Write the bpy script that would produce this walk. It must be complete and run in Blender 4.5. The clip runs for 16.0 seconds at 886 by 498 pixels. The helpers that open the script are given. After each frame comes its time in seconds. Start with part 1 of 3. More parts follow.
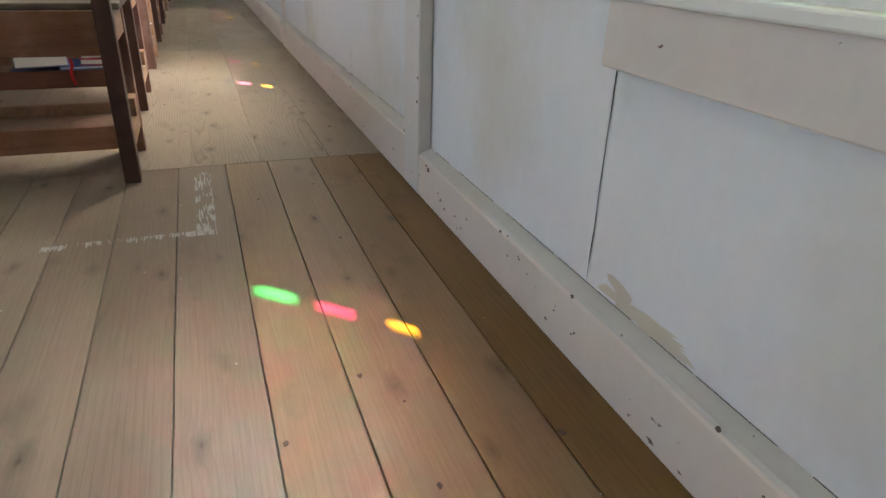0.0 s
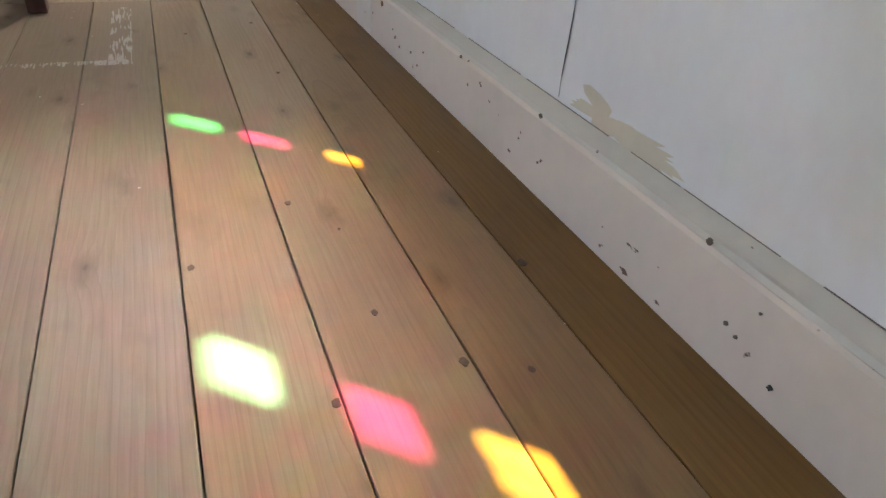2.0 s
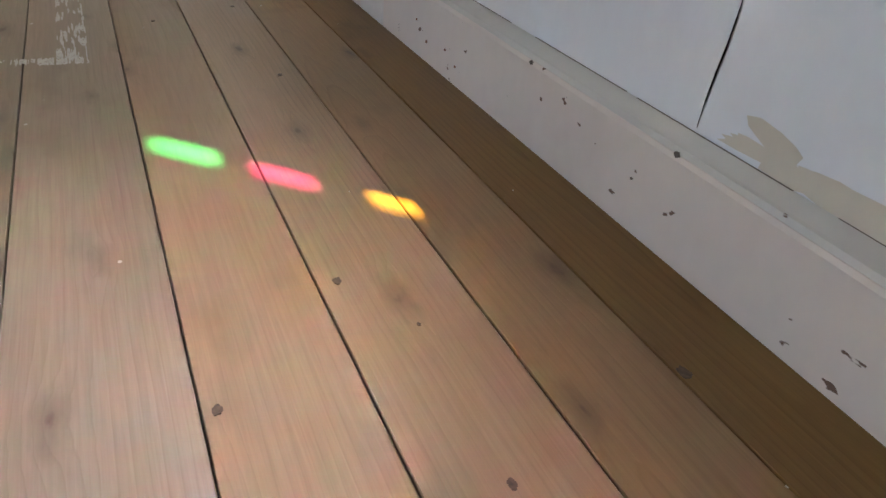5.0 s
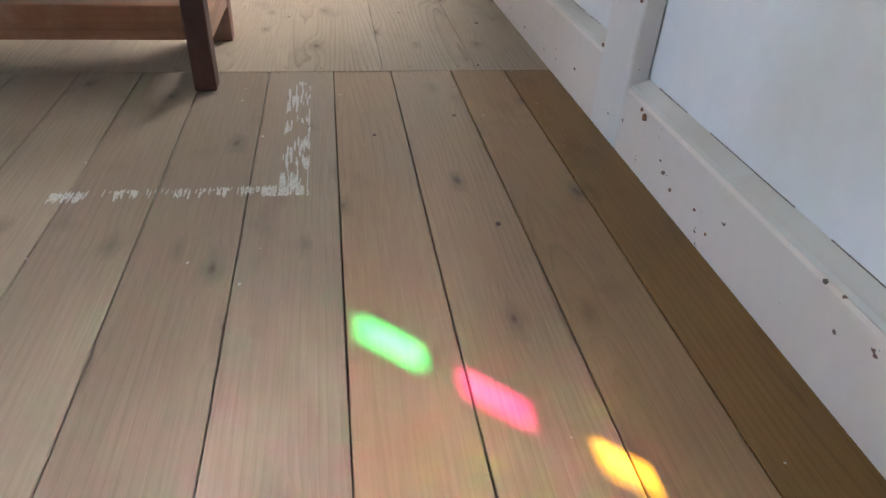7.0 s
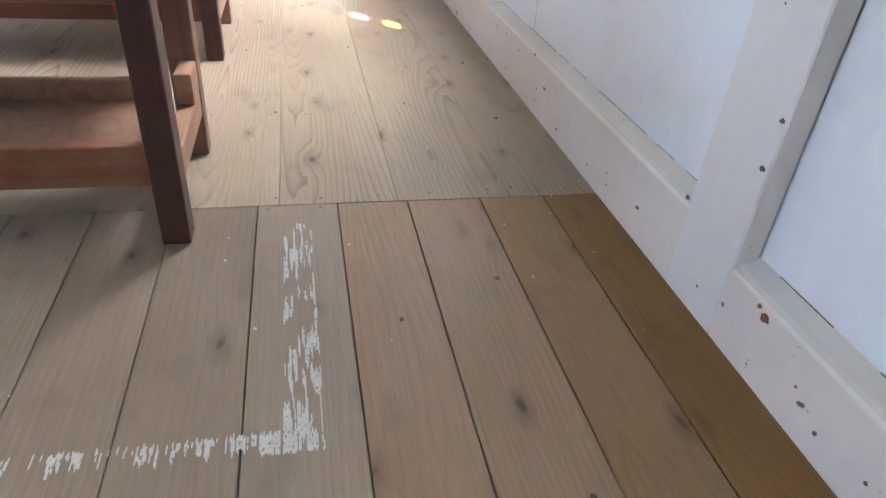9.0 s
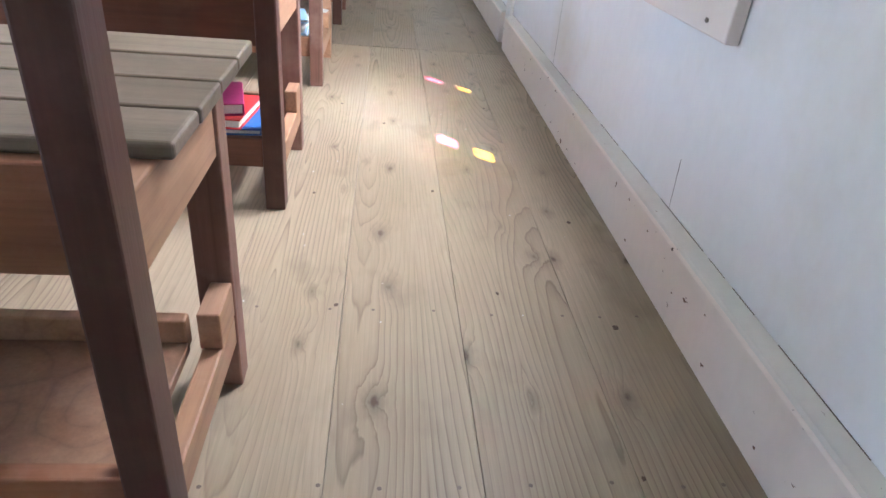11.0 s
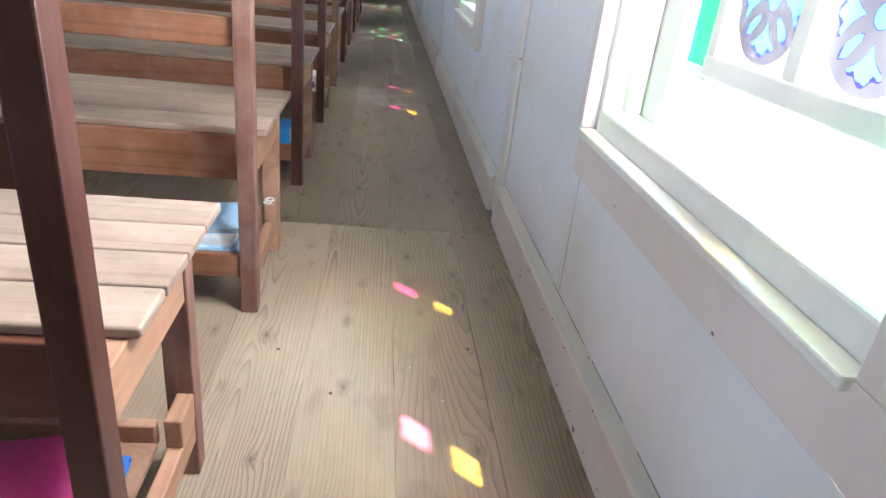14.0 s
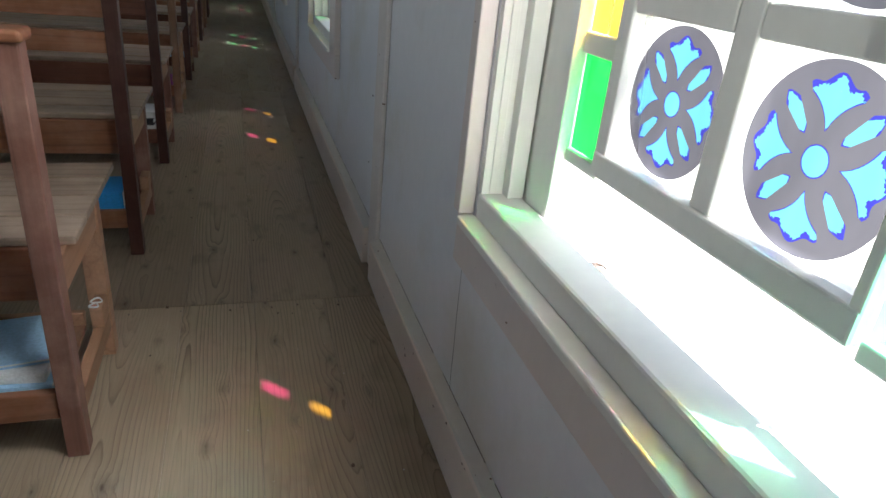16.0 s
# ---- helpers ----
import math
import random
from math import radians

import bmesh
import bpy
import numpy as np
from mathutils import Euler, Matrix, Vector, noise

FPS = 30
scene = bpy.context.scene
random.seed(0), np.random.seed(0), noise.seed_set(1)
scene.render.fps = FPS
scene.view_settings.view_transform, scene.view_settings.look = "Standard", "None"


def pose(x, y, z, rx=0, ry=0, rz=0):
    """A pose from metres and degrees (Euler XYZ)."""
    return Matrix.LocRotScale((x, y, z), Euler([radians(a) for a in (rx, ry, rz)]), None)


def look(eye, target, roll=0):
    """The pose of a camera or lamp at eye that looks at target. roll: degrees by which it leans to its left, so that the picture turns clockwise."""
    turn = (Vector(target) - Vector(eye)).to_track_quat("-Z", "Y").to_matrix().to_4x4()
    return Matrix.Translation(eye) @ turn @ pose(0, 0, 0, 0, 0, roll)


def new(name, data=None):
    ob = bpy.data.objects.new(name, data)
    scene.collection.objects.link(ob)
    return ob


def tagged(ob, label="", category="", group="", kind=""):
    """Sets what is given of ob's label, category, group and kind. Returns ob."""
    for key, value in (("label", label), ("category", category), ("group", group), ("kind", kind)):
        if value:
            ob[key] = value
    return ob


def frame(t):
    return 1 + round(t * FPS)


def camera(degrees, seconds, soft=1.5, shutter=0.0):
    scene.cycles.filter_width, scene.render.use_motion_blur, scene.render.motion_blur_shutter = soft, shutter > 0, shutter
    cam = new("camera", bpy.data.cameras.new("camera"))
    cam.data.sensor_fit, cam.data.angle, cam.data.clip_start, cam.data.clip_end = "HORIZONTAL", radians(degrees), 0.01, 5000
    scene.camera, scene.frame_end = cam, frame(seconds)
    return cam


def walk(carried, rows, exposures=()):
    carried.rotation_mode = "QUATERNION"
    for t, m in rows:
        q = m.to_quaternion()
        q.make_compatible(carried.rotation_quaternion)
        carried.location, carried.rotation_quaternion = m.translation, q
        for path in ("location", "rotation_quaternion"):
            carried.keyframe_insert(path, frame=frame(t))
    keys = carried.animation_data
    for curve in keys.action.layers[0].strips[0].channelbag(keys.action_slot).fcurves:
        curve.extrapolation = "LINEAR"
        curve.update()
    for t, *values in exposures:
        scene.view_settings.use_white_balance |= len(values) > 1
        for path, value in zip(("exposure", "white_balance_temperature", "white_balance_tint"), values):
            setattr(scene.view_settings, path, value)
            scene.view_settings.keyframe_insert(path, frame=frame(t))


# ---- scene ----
cam = camera(68.6, 16.0, 1.5)
PATH = [
    (0, (-0.524, 0.178, 0.63), (0.111, 1.871, -0.224), 1.7),
    (0.5, (-0.512, 0.178, 0.6), (0.101, 1.85, -0.311), 2.8),
    (1, (-0.479, 0.209, 0.549), (0.165, 1.837, -0.417), 3.5),
    (1.5, (-0.465, 0.221, 0.483), (0.207, 1.792, -0.557), 4.4),
    (2, (-0.462, 0.238, 0.441), (0.228, 1.766, -0.65), 4.6),
    (2.5, (-0.453, 0.255, 0.399), (0.311, 1.717, -0.731), 5.1),
    (3, (-0.453, 0.276, 0.367), (0.349, 1.692, -0.795), 5.6),
    (3.5, (-0.46, 0.313, 0.345), (0.396, 1.689, -0.827), 5.6),
    (4, (-0.478, 0.369, 0.342), (0.371, 1.742, -0.839), 5.5),
    (4.5, (-0.488, 0.45, 0.363), (0.343, 1.857, -0.791), 5.8),
    (5, (-0.5, 0.546, 0.391), (0.31, 1.975, -0.75), 6.8),
    (5.2, (-0.513, 0.578, 0.405), (0.293, 2.022, -0.719), 7.0),
    (7.3, (-0.48, 0.835, 0.502), (-0.203, 2.452, -0.642), 3.1),
    (7.5, (-0.477, 0.868, 0.496), (-0.176, 2.481, -0.647), 3.4),
    (8, (-0.497, 0.978, 0.511), (-0.11, 2.583, -0.618), 3.4),
    (8.5, (-0.506, 1.097, 0.548), (-0.103, 2.719, -0.55), 3.9),
    (9, (-0.539, 1.184, 0.576), (-0.137, 2.801, -0.531), 4.8),
    (9.2, (-0.553, 1.226, 0.589), (-0.164, 2.867, -0.484), 4.6),
    (11.3, (-0.527, 1.741, 0.697), (-0.333, 3.461, -0.306), 5.5),
    (11.5, (-0.532, 1.805, 0.706), (-0.302, 3.527, -0.286), 6.2),
    (12, (-0.546, 1.917, 0.756), (-0.317, 3.664, -0.19), 7.1),
    (12.5, (-0.529, 2.073, 0.817), (-0.408, 3.868, -0.057), 6.8),
    (13, (-0.476, 2.194, 0.854), (-0.41, 4.001, 0.001), 6.4),
    (13.5, (-0.455, 2.258, 0.88), (-0.371, 4.078, 0.055), 5.9),
    (14, (-0.456, 2.369, 0.914), (-0.227, 4.173, 0.081), 6.3),
    (14.5, (-0.452, 2.448, 0.949), (-0.122, 4.24, 0.124), 5.8),
    (15, (-0.436, 2.506, 0.978), (0.0, 4.293, 0.193), 6.7),
    (15.5, (-0.421, 2.583, 1.016), (0.104, 4.34, 0.216), 6.8),
    (16, (-0.399, 2.658, 1.05), (0.182, 4.381, 0.217), 5.8),
]
EXPOSURES = [(0, 4.02, 6450, 11), (1.5, 4.22, 6500, 13), (3.5, 4.28, 6550, 16), (5, 4.08, 6350, 14), (7.5, 4.62, 5850, 13), (9, 4.82, 5700, 13), (11.3, 4.66, 5600, 13), (12.5, 4.44, 5650, 12),
             (14, 4.22, 5750, 12), (14.5, 4.03, 5800, 12), (15, 3.72, 5900, 11), (15.5, 2.97, 5950, 9), (16, 2.58, 5950, 9)]
walk(cam, [(t, look(eye, target, roll)) for t, eye, target, roll in PATH],
     EXPOSURES)

# ---- light ----
SUN_RUN = Vector((-1.0, 0.95, -2.76)).normalized()       # the way the sunlight travels
elevation = math.asin(-SUN_RUN.z)
world = bpy.data.worlds.new("world")
scene.world = world
world.use_nodes = True
sky = world.node_tree.nodes.new("ShaderNodeTexSky")
sky.sky_type, sky.sun_disc = "NISHITA", False
sky.sun_elevation, sky.sun_rotation = elevation, math.atan2(-SUN_RUN.x, -SUN_RUN.y)
world.node_tree.links.new(sky.outputs[0], world.node_tree.nodes["Background"].inputs[0])
world.node_tree.nodes["Background"].inputs[1].default_value = 0.05
sun = new("sun", bpy.data.lights.new("sun", "SUN"))
sun.data.energy, sun.data.angle, sun.data.color = 5.0, radians(0.9), (1.0, 0.965, 0.92)
sun.matrix_world = look((6, -6, 17), (6 + SUN_RUN.x, -6 + SUN_RUN.y, 17 + SUN_RUN.z))


WEST = ((0.6, 2.4), (3.6, 5.4), (6.6, 8.4), (9.6, 11.4))         # unseen openings assumed in the far side wall
# Fill lamps in these openings, each strength set to suit wall and floor.
for k, (a, b) in enumerate(WEST):
    lamp = new("daylight_fill", bpy.data.lights.new("daylight_fill", "AREA"))
    low = 0.05 if k == 1 else 0.65                              # the second opening is a doorway
    lamp.data.shape, lamp.data.size, lamp.data.size_y = "RECTANGLE", b - a - 0.1, 2.65 - low
    lamp.data.energy, lamp.data.color = (1.7, 0.42, 0.1, 0.1)[k], (0.84, 0.93, 1.0)
    lamp.matrix_world = look((-6.25, (a + b) / 2, (2.65 + low) / 2), (-5.0, (a + b) / 2, (2.65 + low) / 2 - 0.1))

# fill lamps added in the upper part of the aisle windows for sky light, strengths set singly
for s, watts in ((-2.815, 0.3), (0.0, 2.35), (2.97, 0.25), (6.25, 0.5), (9.6, 0.5)):
    lamp = new("daylight_fill", bpy.data.lights.new("daylight_fill", "AREA"))
    lamp.data.shape, lamp.data.size, lamp.data.size_y, lamp.data.spread = "RECTANGLE", 0.62, 0.7, radians(96)
    lamp.data.energy, lamp.data.color = watts, (1.0, 0.96, 0.93)
    lamp.matrix_world = look((0.105, 3.255 + s, 1.55), (-0.895, 3.16 + s, 0.72))
# fill lamp added to brighten the far jamb of the window passed closest
lamp = new("daylight_fill", bpy.data.lights.new("daylight_fill", "AREA"))
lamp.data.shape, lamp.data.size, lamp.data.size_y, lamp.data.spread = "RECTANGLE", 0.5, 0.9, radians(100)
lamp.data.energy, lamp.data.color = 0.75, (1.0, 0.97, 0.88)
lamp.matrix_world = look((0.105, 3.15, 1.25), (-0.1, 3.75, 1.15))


# ---- materials ----
def base(name, rough=0.6, spec=0.4):
    m = bpy.data.materials.new(name)
    m.use_nodes = True
    b = m.node_tree.nodes["Principled BSDF"]
    b.inputs["Roughness"].default_value = rough
    b.inputs["Specular IOR Level"].default_value = spec
    return m, m.node_tree, b


def node(tree, kind, **values):
    n = tree.nodes.new("ShaderNode" + kind)
    for k, v in values.items():
        if k in n.inputs:
            n.inputs[k].default_value = v
    return n


def ramp(tree, source, stops):
    r = tree.nodes.new("ShaderNodeValToRGB")
    e = r.color_ramp.elements
    while len(e) < len(stops):
        e.new(0.5)
    for el, (p, c) in zip(e, stops):
        el.position, el.color = p, (*c, 1) if len(c) == 3 else c
    tree.links.new(source, r.inputs[0])
    return r


def mix(tree, a, b, fac, mode="MIX"):
    n = tree.nodes.new("ShaderNodeMix")
    n.data_type, n.blend_type = "RGBA", mode
    for sock, v in ((n.inputs["Factor"], fac), (n.inputs["A"], a), (n.inputs["B"], b)):
        if isinstance(v, (int, float)):
            sock.default_value = v
        elif isinstance(v, tuple):
            sock.default_value = (*v, 1)
        else:
            tree.links.new(v, sock)
    return n.outputs["Result"]


def coords(tree, scale, shift=False):
    g = tree.nodes.new("ShaderNodeTexCoord")
    mp = node(tree, "Mapping")
    mp.inputs["Scale"].default_value = scale
    if shift:
        info = tree.nodes.new("ShaderNodeObjectInfo")
        mul = tree.nodes.new("ShaderNodeVectorMath")
        mul.operation = "SCALE"
        mul.inputs[0].default_value = (7.3, 11.9, 5.1)
        tree.links.new(info.outputs["Random"], mul.inputs["Scale"])
        tree.links.new(mul.outputs[0], mp.inputs["Location"])
    tree.links.new(g.outputs["Object"], mp.inputs["Vector"])
    return mp.outputs[0]


def bump(tree, b, height, strength, dist=0.002):
    n = node(tree, "Bump", Strength=strength, Distance=dist)
    tree.links.new(height, n.inputs["Height"])
    tree.links.new(n.outputs[0], b.inputs["Normal"])


def wood(name, dark, light, along="y", rough=0.5, worn=0.0, ring=9.0, spec=0.4, grainy=0.42):
    """Grained wood; along: the axis of the grain."""
    m, t, b = base(name, rough, spec)
    st = {"x": (0.035, 1, 1), "y": (1, 0.035, 1), "z": (1, 1, 0.035)}[along]
    v = coords(t, st, True)
    warp = node(t, "TexNoise", Scale=5.0, Detail=3.0)
    t.links.new(v, warp.inputs["Vector"])
    add = t.nodes.new("ShaderNodeVectorMath")
    add.operation = "MULTIPLY_ADD"
    t.links.new(warp.outputs["Color"], add.inputs[0])
    add.inputs[1].default_value = (0.05, 0.05, 0.05)
    t.links.new(v, add.inputs[2])
    swirl = node(t, "TexNoise", Scale=7.0, Detail=1.0, Roughness=0.4)
    t.links.new(add.outputs[0], swirl.inputs["Vector"])
    many = t.nodes.new("ShaderNodeMath")
    many.operation = "MULTIPLY"
    many.inputs[1].default_value = ring
    t.links.new(swirl.outputs["Fac"], many.inputs[0])
    w = t.nodes.new("ShaderNodeMath")
    w.operation = "PINGPONG"
    w.inputs[1].default_value = 0.5
    t.links.new(many.outputs[0], w.inputs[0])
    grain = node(t, "TexNoise", Scale=140.0, Detail=4.0, Roughness=0.7)
    t.links.new(v, grain.inputs["Vector"])
    blotch = node(t, "TexNoise", Scale=4.5, Detail=4.0)
    t.links.new(coords(t, (1, 1, 1), True), blotch.inputs["Vector"])
    r = ramp(t, w.outputs[0], [(0.0, dark), (0.08, tuple(0.6 * a + 0.4 * c for a, c in zip(light, dark))), (0.28, light)])
    soft = mix(t, light, r.outputs[0], grainy)
    fine = ramp(t, grain.outputs["Fac"], [(0.3, (0.72, 0.70, 0.68)), (0.7, (1.08, 1.08, 1.08))])
    col = mix(t, soft, fine.outputs[0], 0.7, "MULTIPLY")
    big = ramp(t, blotch.outputs["Fac"], [(0.3, (0.72, 0.69, 0.66)), (0.68, (1.1, 1.1, 1.1))])
    col = mix(t, col, big.outputs[0], 0.8, "MULTIPLY")
    info = t.nodes.new("ShaderNodeObjectInfo")
    own = ramp(t, info.outputs["Random"], [(0.0, (0.82, 0.80, 0.78)), (1.0, (1.08, 1.08, 1.08))])
    col = mix(t, col, own.outputs[0], 0.9, "MULTIPLY")
    if worn:
        wn = node(t, "TexNoise", Scale=9.0, Detail=6.0, Roughness=0.7)
        t.links.new(coords(t, (1, 1, 1), True), wn.inputs["Vector"])
        wr = ramp(t, wn.outputs["Fac"], [(0.45, (0, 0, 0)), (0.72, (1, 1, 1))])
        col = mix(t, col, (0.5, 0.4, 0.32), mixval(t, wr.outputs[0], worn))
    t.links.new(col, b.inputs["Base Color"])
    rr = ramp(t, blotch.outputs["Fac"], [(0.3, (rough - 0.1,) * 3), (0.7, (rough + 0.12,) * 3)])
    t.links.new(rr.outputs[0], b.inputs["Roughness"])
    bump(t, b, grain.outputs["Fac"], 0.35, 0.001)
    return m


def calc(t, op, a, b=None, c=None):
    """One step of arithmetic on values or sockets."""
    n = t.nodes.new("ShaderNodeMath")
    n.operation = op
    for sock, v in zip(n.inputs, (a, b, c)):
        if isinstance(v, (int, float)):
            sock.default_value = v
        elif v is not None:
            t.links.new(v, sock)
    return n.outputs[0]


def floor_wood(name, dark, light, rough=0.4, spec=0.4, grain_depth=0.6, knots=0.9, dirt=0.4, freq=95.0):
    """Flat-sawn knotty pine along y: growth rings cut by the face, grain bending round the knots, trodden dirt."""
    m, t, b = base(name, rough, spec)
    info = t.nodes.new("ShaderNodeObjectInfo")
    own = info.outputs["Random"]
    v = coords(t, (1, 1, 1), True)
    axes = t.nodes.new("ShaderNodeSeparateXYZ")
    t.links.new(v, axes.inputs[0])
    u = calc(t, "PINGPONG", axes.outputs[0], 0.105)

    def cloud(scale, size, detail=2.0, roughness=0.5):
        n = node(t, "TexNoise", Scale=size, Detail=detail, Roughness=roughness)
        t.links.new(coords(t, scale, True), n.inputs["Vector"])
        return n.outputs["Fac"]

    vo = t.nodes.new("ShaderNodeTexVoronoi")
    vo.voronoi_dimensions = "2D"
    vo.inputs["Scale"].default_value = 2.1
    kv = coords(t, (3.4, 1.5, 1.0), True)
    t.links.new(kv, vo.inputs["Vector"])
    kn = node(t, "TexNoise", Scale=22.0, Detail=3.0)
    t.links.new(kv, kn.inputs["Vector"])
    kd = calc(t, "MULTIPLY_ADD", kn.outputs["Fac"], 0.13, vo.outputs["Distance"])
    tint = t.nodes.new("ShaderNodeSeparateXYZ")
    t.links.new(vo.outputs["Color"], tint.inputs[0])
    kd = calc(t, "MULTIPLY_ADD", tint.outputs[0], 0.075, kd)
    near = calc(t, "MAXIMUM", calc(t, "SUBTRACT", 0.42, kd), 0.0)
    d = calc(t, "MULTIPLY", calc(t, "SUBTRACT", cloud((0.8, 0.5, 1), 1.0, 1.0), 0.42), 0.30)
    r = calc(t, "SQRT", calc(t, "ADD", calc(t, "MULTIPLY", u, u), calc(t, "MULTIPLY", d, d)))
    r = calc(t, "MULTIPLY_ADD", cloud((1, 0.10, 1), 14.0, 3.0), 0.024, r)
    r = calc(t, "MULTIPLY_ADD", calc(t, "MULTIPLY", near, near), 0.16, r)
    ring = calc(t, "FRACT", calc(t, "MULTIPLY", r, calc(t, "MULTIPLY_ADD", own, 35.0, freq - 15.0)))
    mid = tuple(0.55 * a + 0.45 * c for a, c in zip(light, dark))
    rings = ramp(t, ring, [(0.0, light), (0.5, tuple(0.93 * c for c in light)), (0.82, mid), (0.93, dark), (1.0, light)])
    strength = calc(t, "MULTIPLY", ramp(t, cloud((1, 0.3, 1), 3.0, 2.0), [(0.35, (0.12,) * 3), (0.65, (1.0,) * 3)]).outputs[0], grain_depth)
    col = mix(t, light, rings.outputs[0], strength)
    fibre = cloud((1, 0.03, 1), 260.0, 3.0, 0.7)
    col = mix(t, col, ramp(t, fibre, [(0.3, (0.80, 0.78, 0.76)), (0.7, (1.07, 1.07, 1.07))]).outputs[0], 0.7, "MULTIPLY")
    big = cloud((1, 0.5, 1), 3.2, 4.0)
    col = mix(t, col, ramp(t, big, [(0.3, (0.78, 0.75, 0.72)), (0.68, (1.08, 1.08, 1.08))]).outputs[0], 0.8, "MULTIPLY")
    col = mix(t, col, ramp(t, own, [(0.0, (0.86, 0.845, 0.83)), (1.0, (1.07, 1.07, 1.07))]).outputs[0], 0.9, "MULTIPLY")
    soil = ramp(t, cloud((1.5, 0.8, 1), 7.5, 3.0, 0.55), [(0.57, (0, 0, 0)), (0.74, (1, 1, 1))])
    col = mix(t, col, tuple(0.42 * c for c in light), calc(t, "MULTIPLY", soil.outputs[0], dirt))
    halo = ramp(t, kd, [(0.10, (1, 1, 1)), (0.23, (0, 0, 0))])
    col = mix(t, col, tuple(0.40 * c for c in light), calc(t, "MULTIPLY", halo.outputs[0], 0.72 * knots))
    heart = ramp(t, kd, [(0.085, (1, 1, 1)), (0.125, (0, 0, 0))])
    col = mix(t, col, (0.085, 0.048, 0.03), calc(t, "MULTIPLY", heart.outputs[0], knots))
    t.links.new(col, b.inputs["Base Color"])
    rr = ramp(t, big, [(0.3, (rough - 0.1,) * 3), (0.7, (rough + 0.12,) * 3)])
    t.links.new(rr.outputs[0], b.inputs["Roughness"])
    bump(t, b, calc(t, "MULTIPLY_ADD", fibre, 0.5, ring), 0.18, 0.001)
    return m


def mixval(t, value, k):
    n = t.nodes.new("ShaderNodeMath")
    n.operation = "MULTIPLY"
    t.links.new(value, n.inputs[0])
    n.inputs[1].default_value = k
    return n.outputs[0]


def paint(name, colour, chips=0.0, stain=0.35, rough=0.55, chip=(0.16, 0.09, 0.06), stain_colour=(0.5, 0.42, 0.33)):
    """Old brushed paint with stains and small chips."""
    m, t, b = base(name, rough, 0.35)
    n1 = node(t, "TexNoise", Scale=1.7, Detail=6.0, Roughness=0.6)
    t.links.new(coords(t, (1, 1, 1), True), n1.inputs["Vector"])
    n2 = node(t, "TexNoise", Scale=45.0, Detail=5.0)
    t.links.new(coords(t, (1, 1, 0.6)), n2.inputs["Vector"])
    r = ramp(t, n1.outputs["Fac"], [(0.52, (0, 0, 0)), (0.72, (1, 1, 1))])
    col = mix(t, colour, stain_colour, mixval(t, r.outputs[0], stain))
    f = ramp(t, n2.outputs["Fac"], [(0.3, (0.975, 0.975, 0.975)), (0.7, (1.01, 1.01, 1.01))])
    col = mix(t, col, f.outputs[0], 1.0, "MULTIPLY")
    if chips:
        n3 = node(t, "TexNoise", Scale=60.0, Detail=3.0, Roughness=0.45)
        t.links.new(coords(t, (1, 0.55, 1), True), n3.inputs["Vector"])
        c = ramp(t, n3.outputs["Fac"], [(0.745 - 0.03 * chips, (0, 0, 0)), (0.765 - 0.03 * chips, (1, 1, 1))])
        col = mix(t, col, chip, c.outputs[0])
    t.links.new(col, b.inputs["Base Color"])
    bump(t, b, n2.outputs["Fac"], 0.25, 0.001)
    return m


def plain(name, colour, rough=0.6, var=0.12, scale=30.0):
    m, t, b = base(name, rough)
    n = node(t, "TexNoise", Scale=scale, Detail=4.0)
    t.links.new(coords(t, (1, 1, 1), True), n.inputs["Vector"])
    r = ramp(t, n.outputs["Fac"], [(0.3, tuple(c * (1 - var) for c in colour)), (0.7, tuple(min(1, c * (1 + var)) for c in colour))])
    t.links.new(r.outputs[0], b.inputs["Base Color"])
    bump(t, b, n.outputs["Fac"], 0.15, 0.0006)
    return m


def window_glass(name, colour, straight, haze, bend=1.35, sun_normal=True):
    """Sheet glass with a wavy, hazy face: part of the light goes straight through, part is spread about its way. straight: the first part's share."""
    m = bpy.data.materials.new(name)
    m.use_nodes = True
    t = m.node_tree
    t.nodes.remove(t.nodes["Principled BSDF"])
    n = node(t, "TexNoise", Scale=22.0, Detail=2.0)
    t.links.new(coords(t, (1, 1, 0.4)), n.inputs["Vector"])
    r = ramp(t, n.outputs["Fac"], [(0.35, tuple(c * 0.88 for c in colour)), (0.65, colour)])
    tr, rf, gl = (node(t, k) for k in ("BsdfTransparent", "BsdfRefraction", "BsdfGlossy"))
    rf.inputs["Roughness"].default_value, rf.inputs["IOR"].default_value = haze, bend
    gl.inputs["Roughness"].default_value = 0.1
    if sun_normal:                                   # normal set along the sun's run, not the pane's, so that the spread light keeps its way
        face = node(t, "CombineXYZ", X=SUN_RUN.x, Y=SUN_RUN.y, Z=SUN_RUN.z)
        t.links.new(face.outputs[0], rf.inputs["Normal"])
    t.links.new(r.outputs[0], tr.inputs[0])
    t.links.new(r.outputs[0], rf.inputs[0])
    a, c = node(t, "MixShader"), node(t, "MixShader")
    a.inputs[0].default_value, c.inputs[0].default_value = straight, 0.05
    for k, o in ((1, rf), (2, tr)):
        t.links.new(o.outputs[0], a.inputs[k])
    t.links.new(a.outputs[0], c.inputs[1])
    t.links.new(gl.outputs[0], c.inputs[2])
    t.links.new(c.outputs[0], t.nodes["Material Output"].inputs[0])
    return m


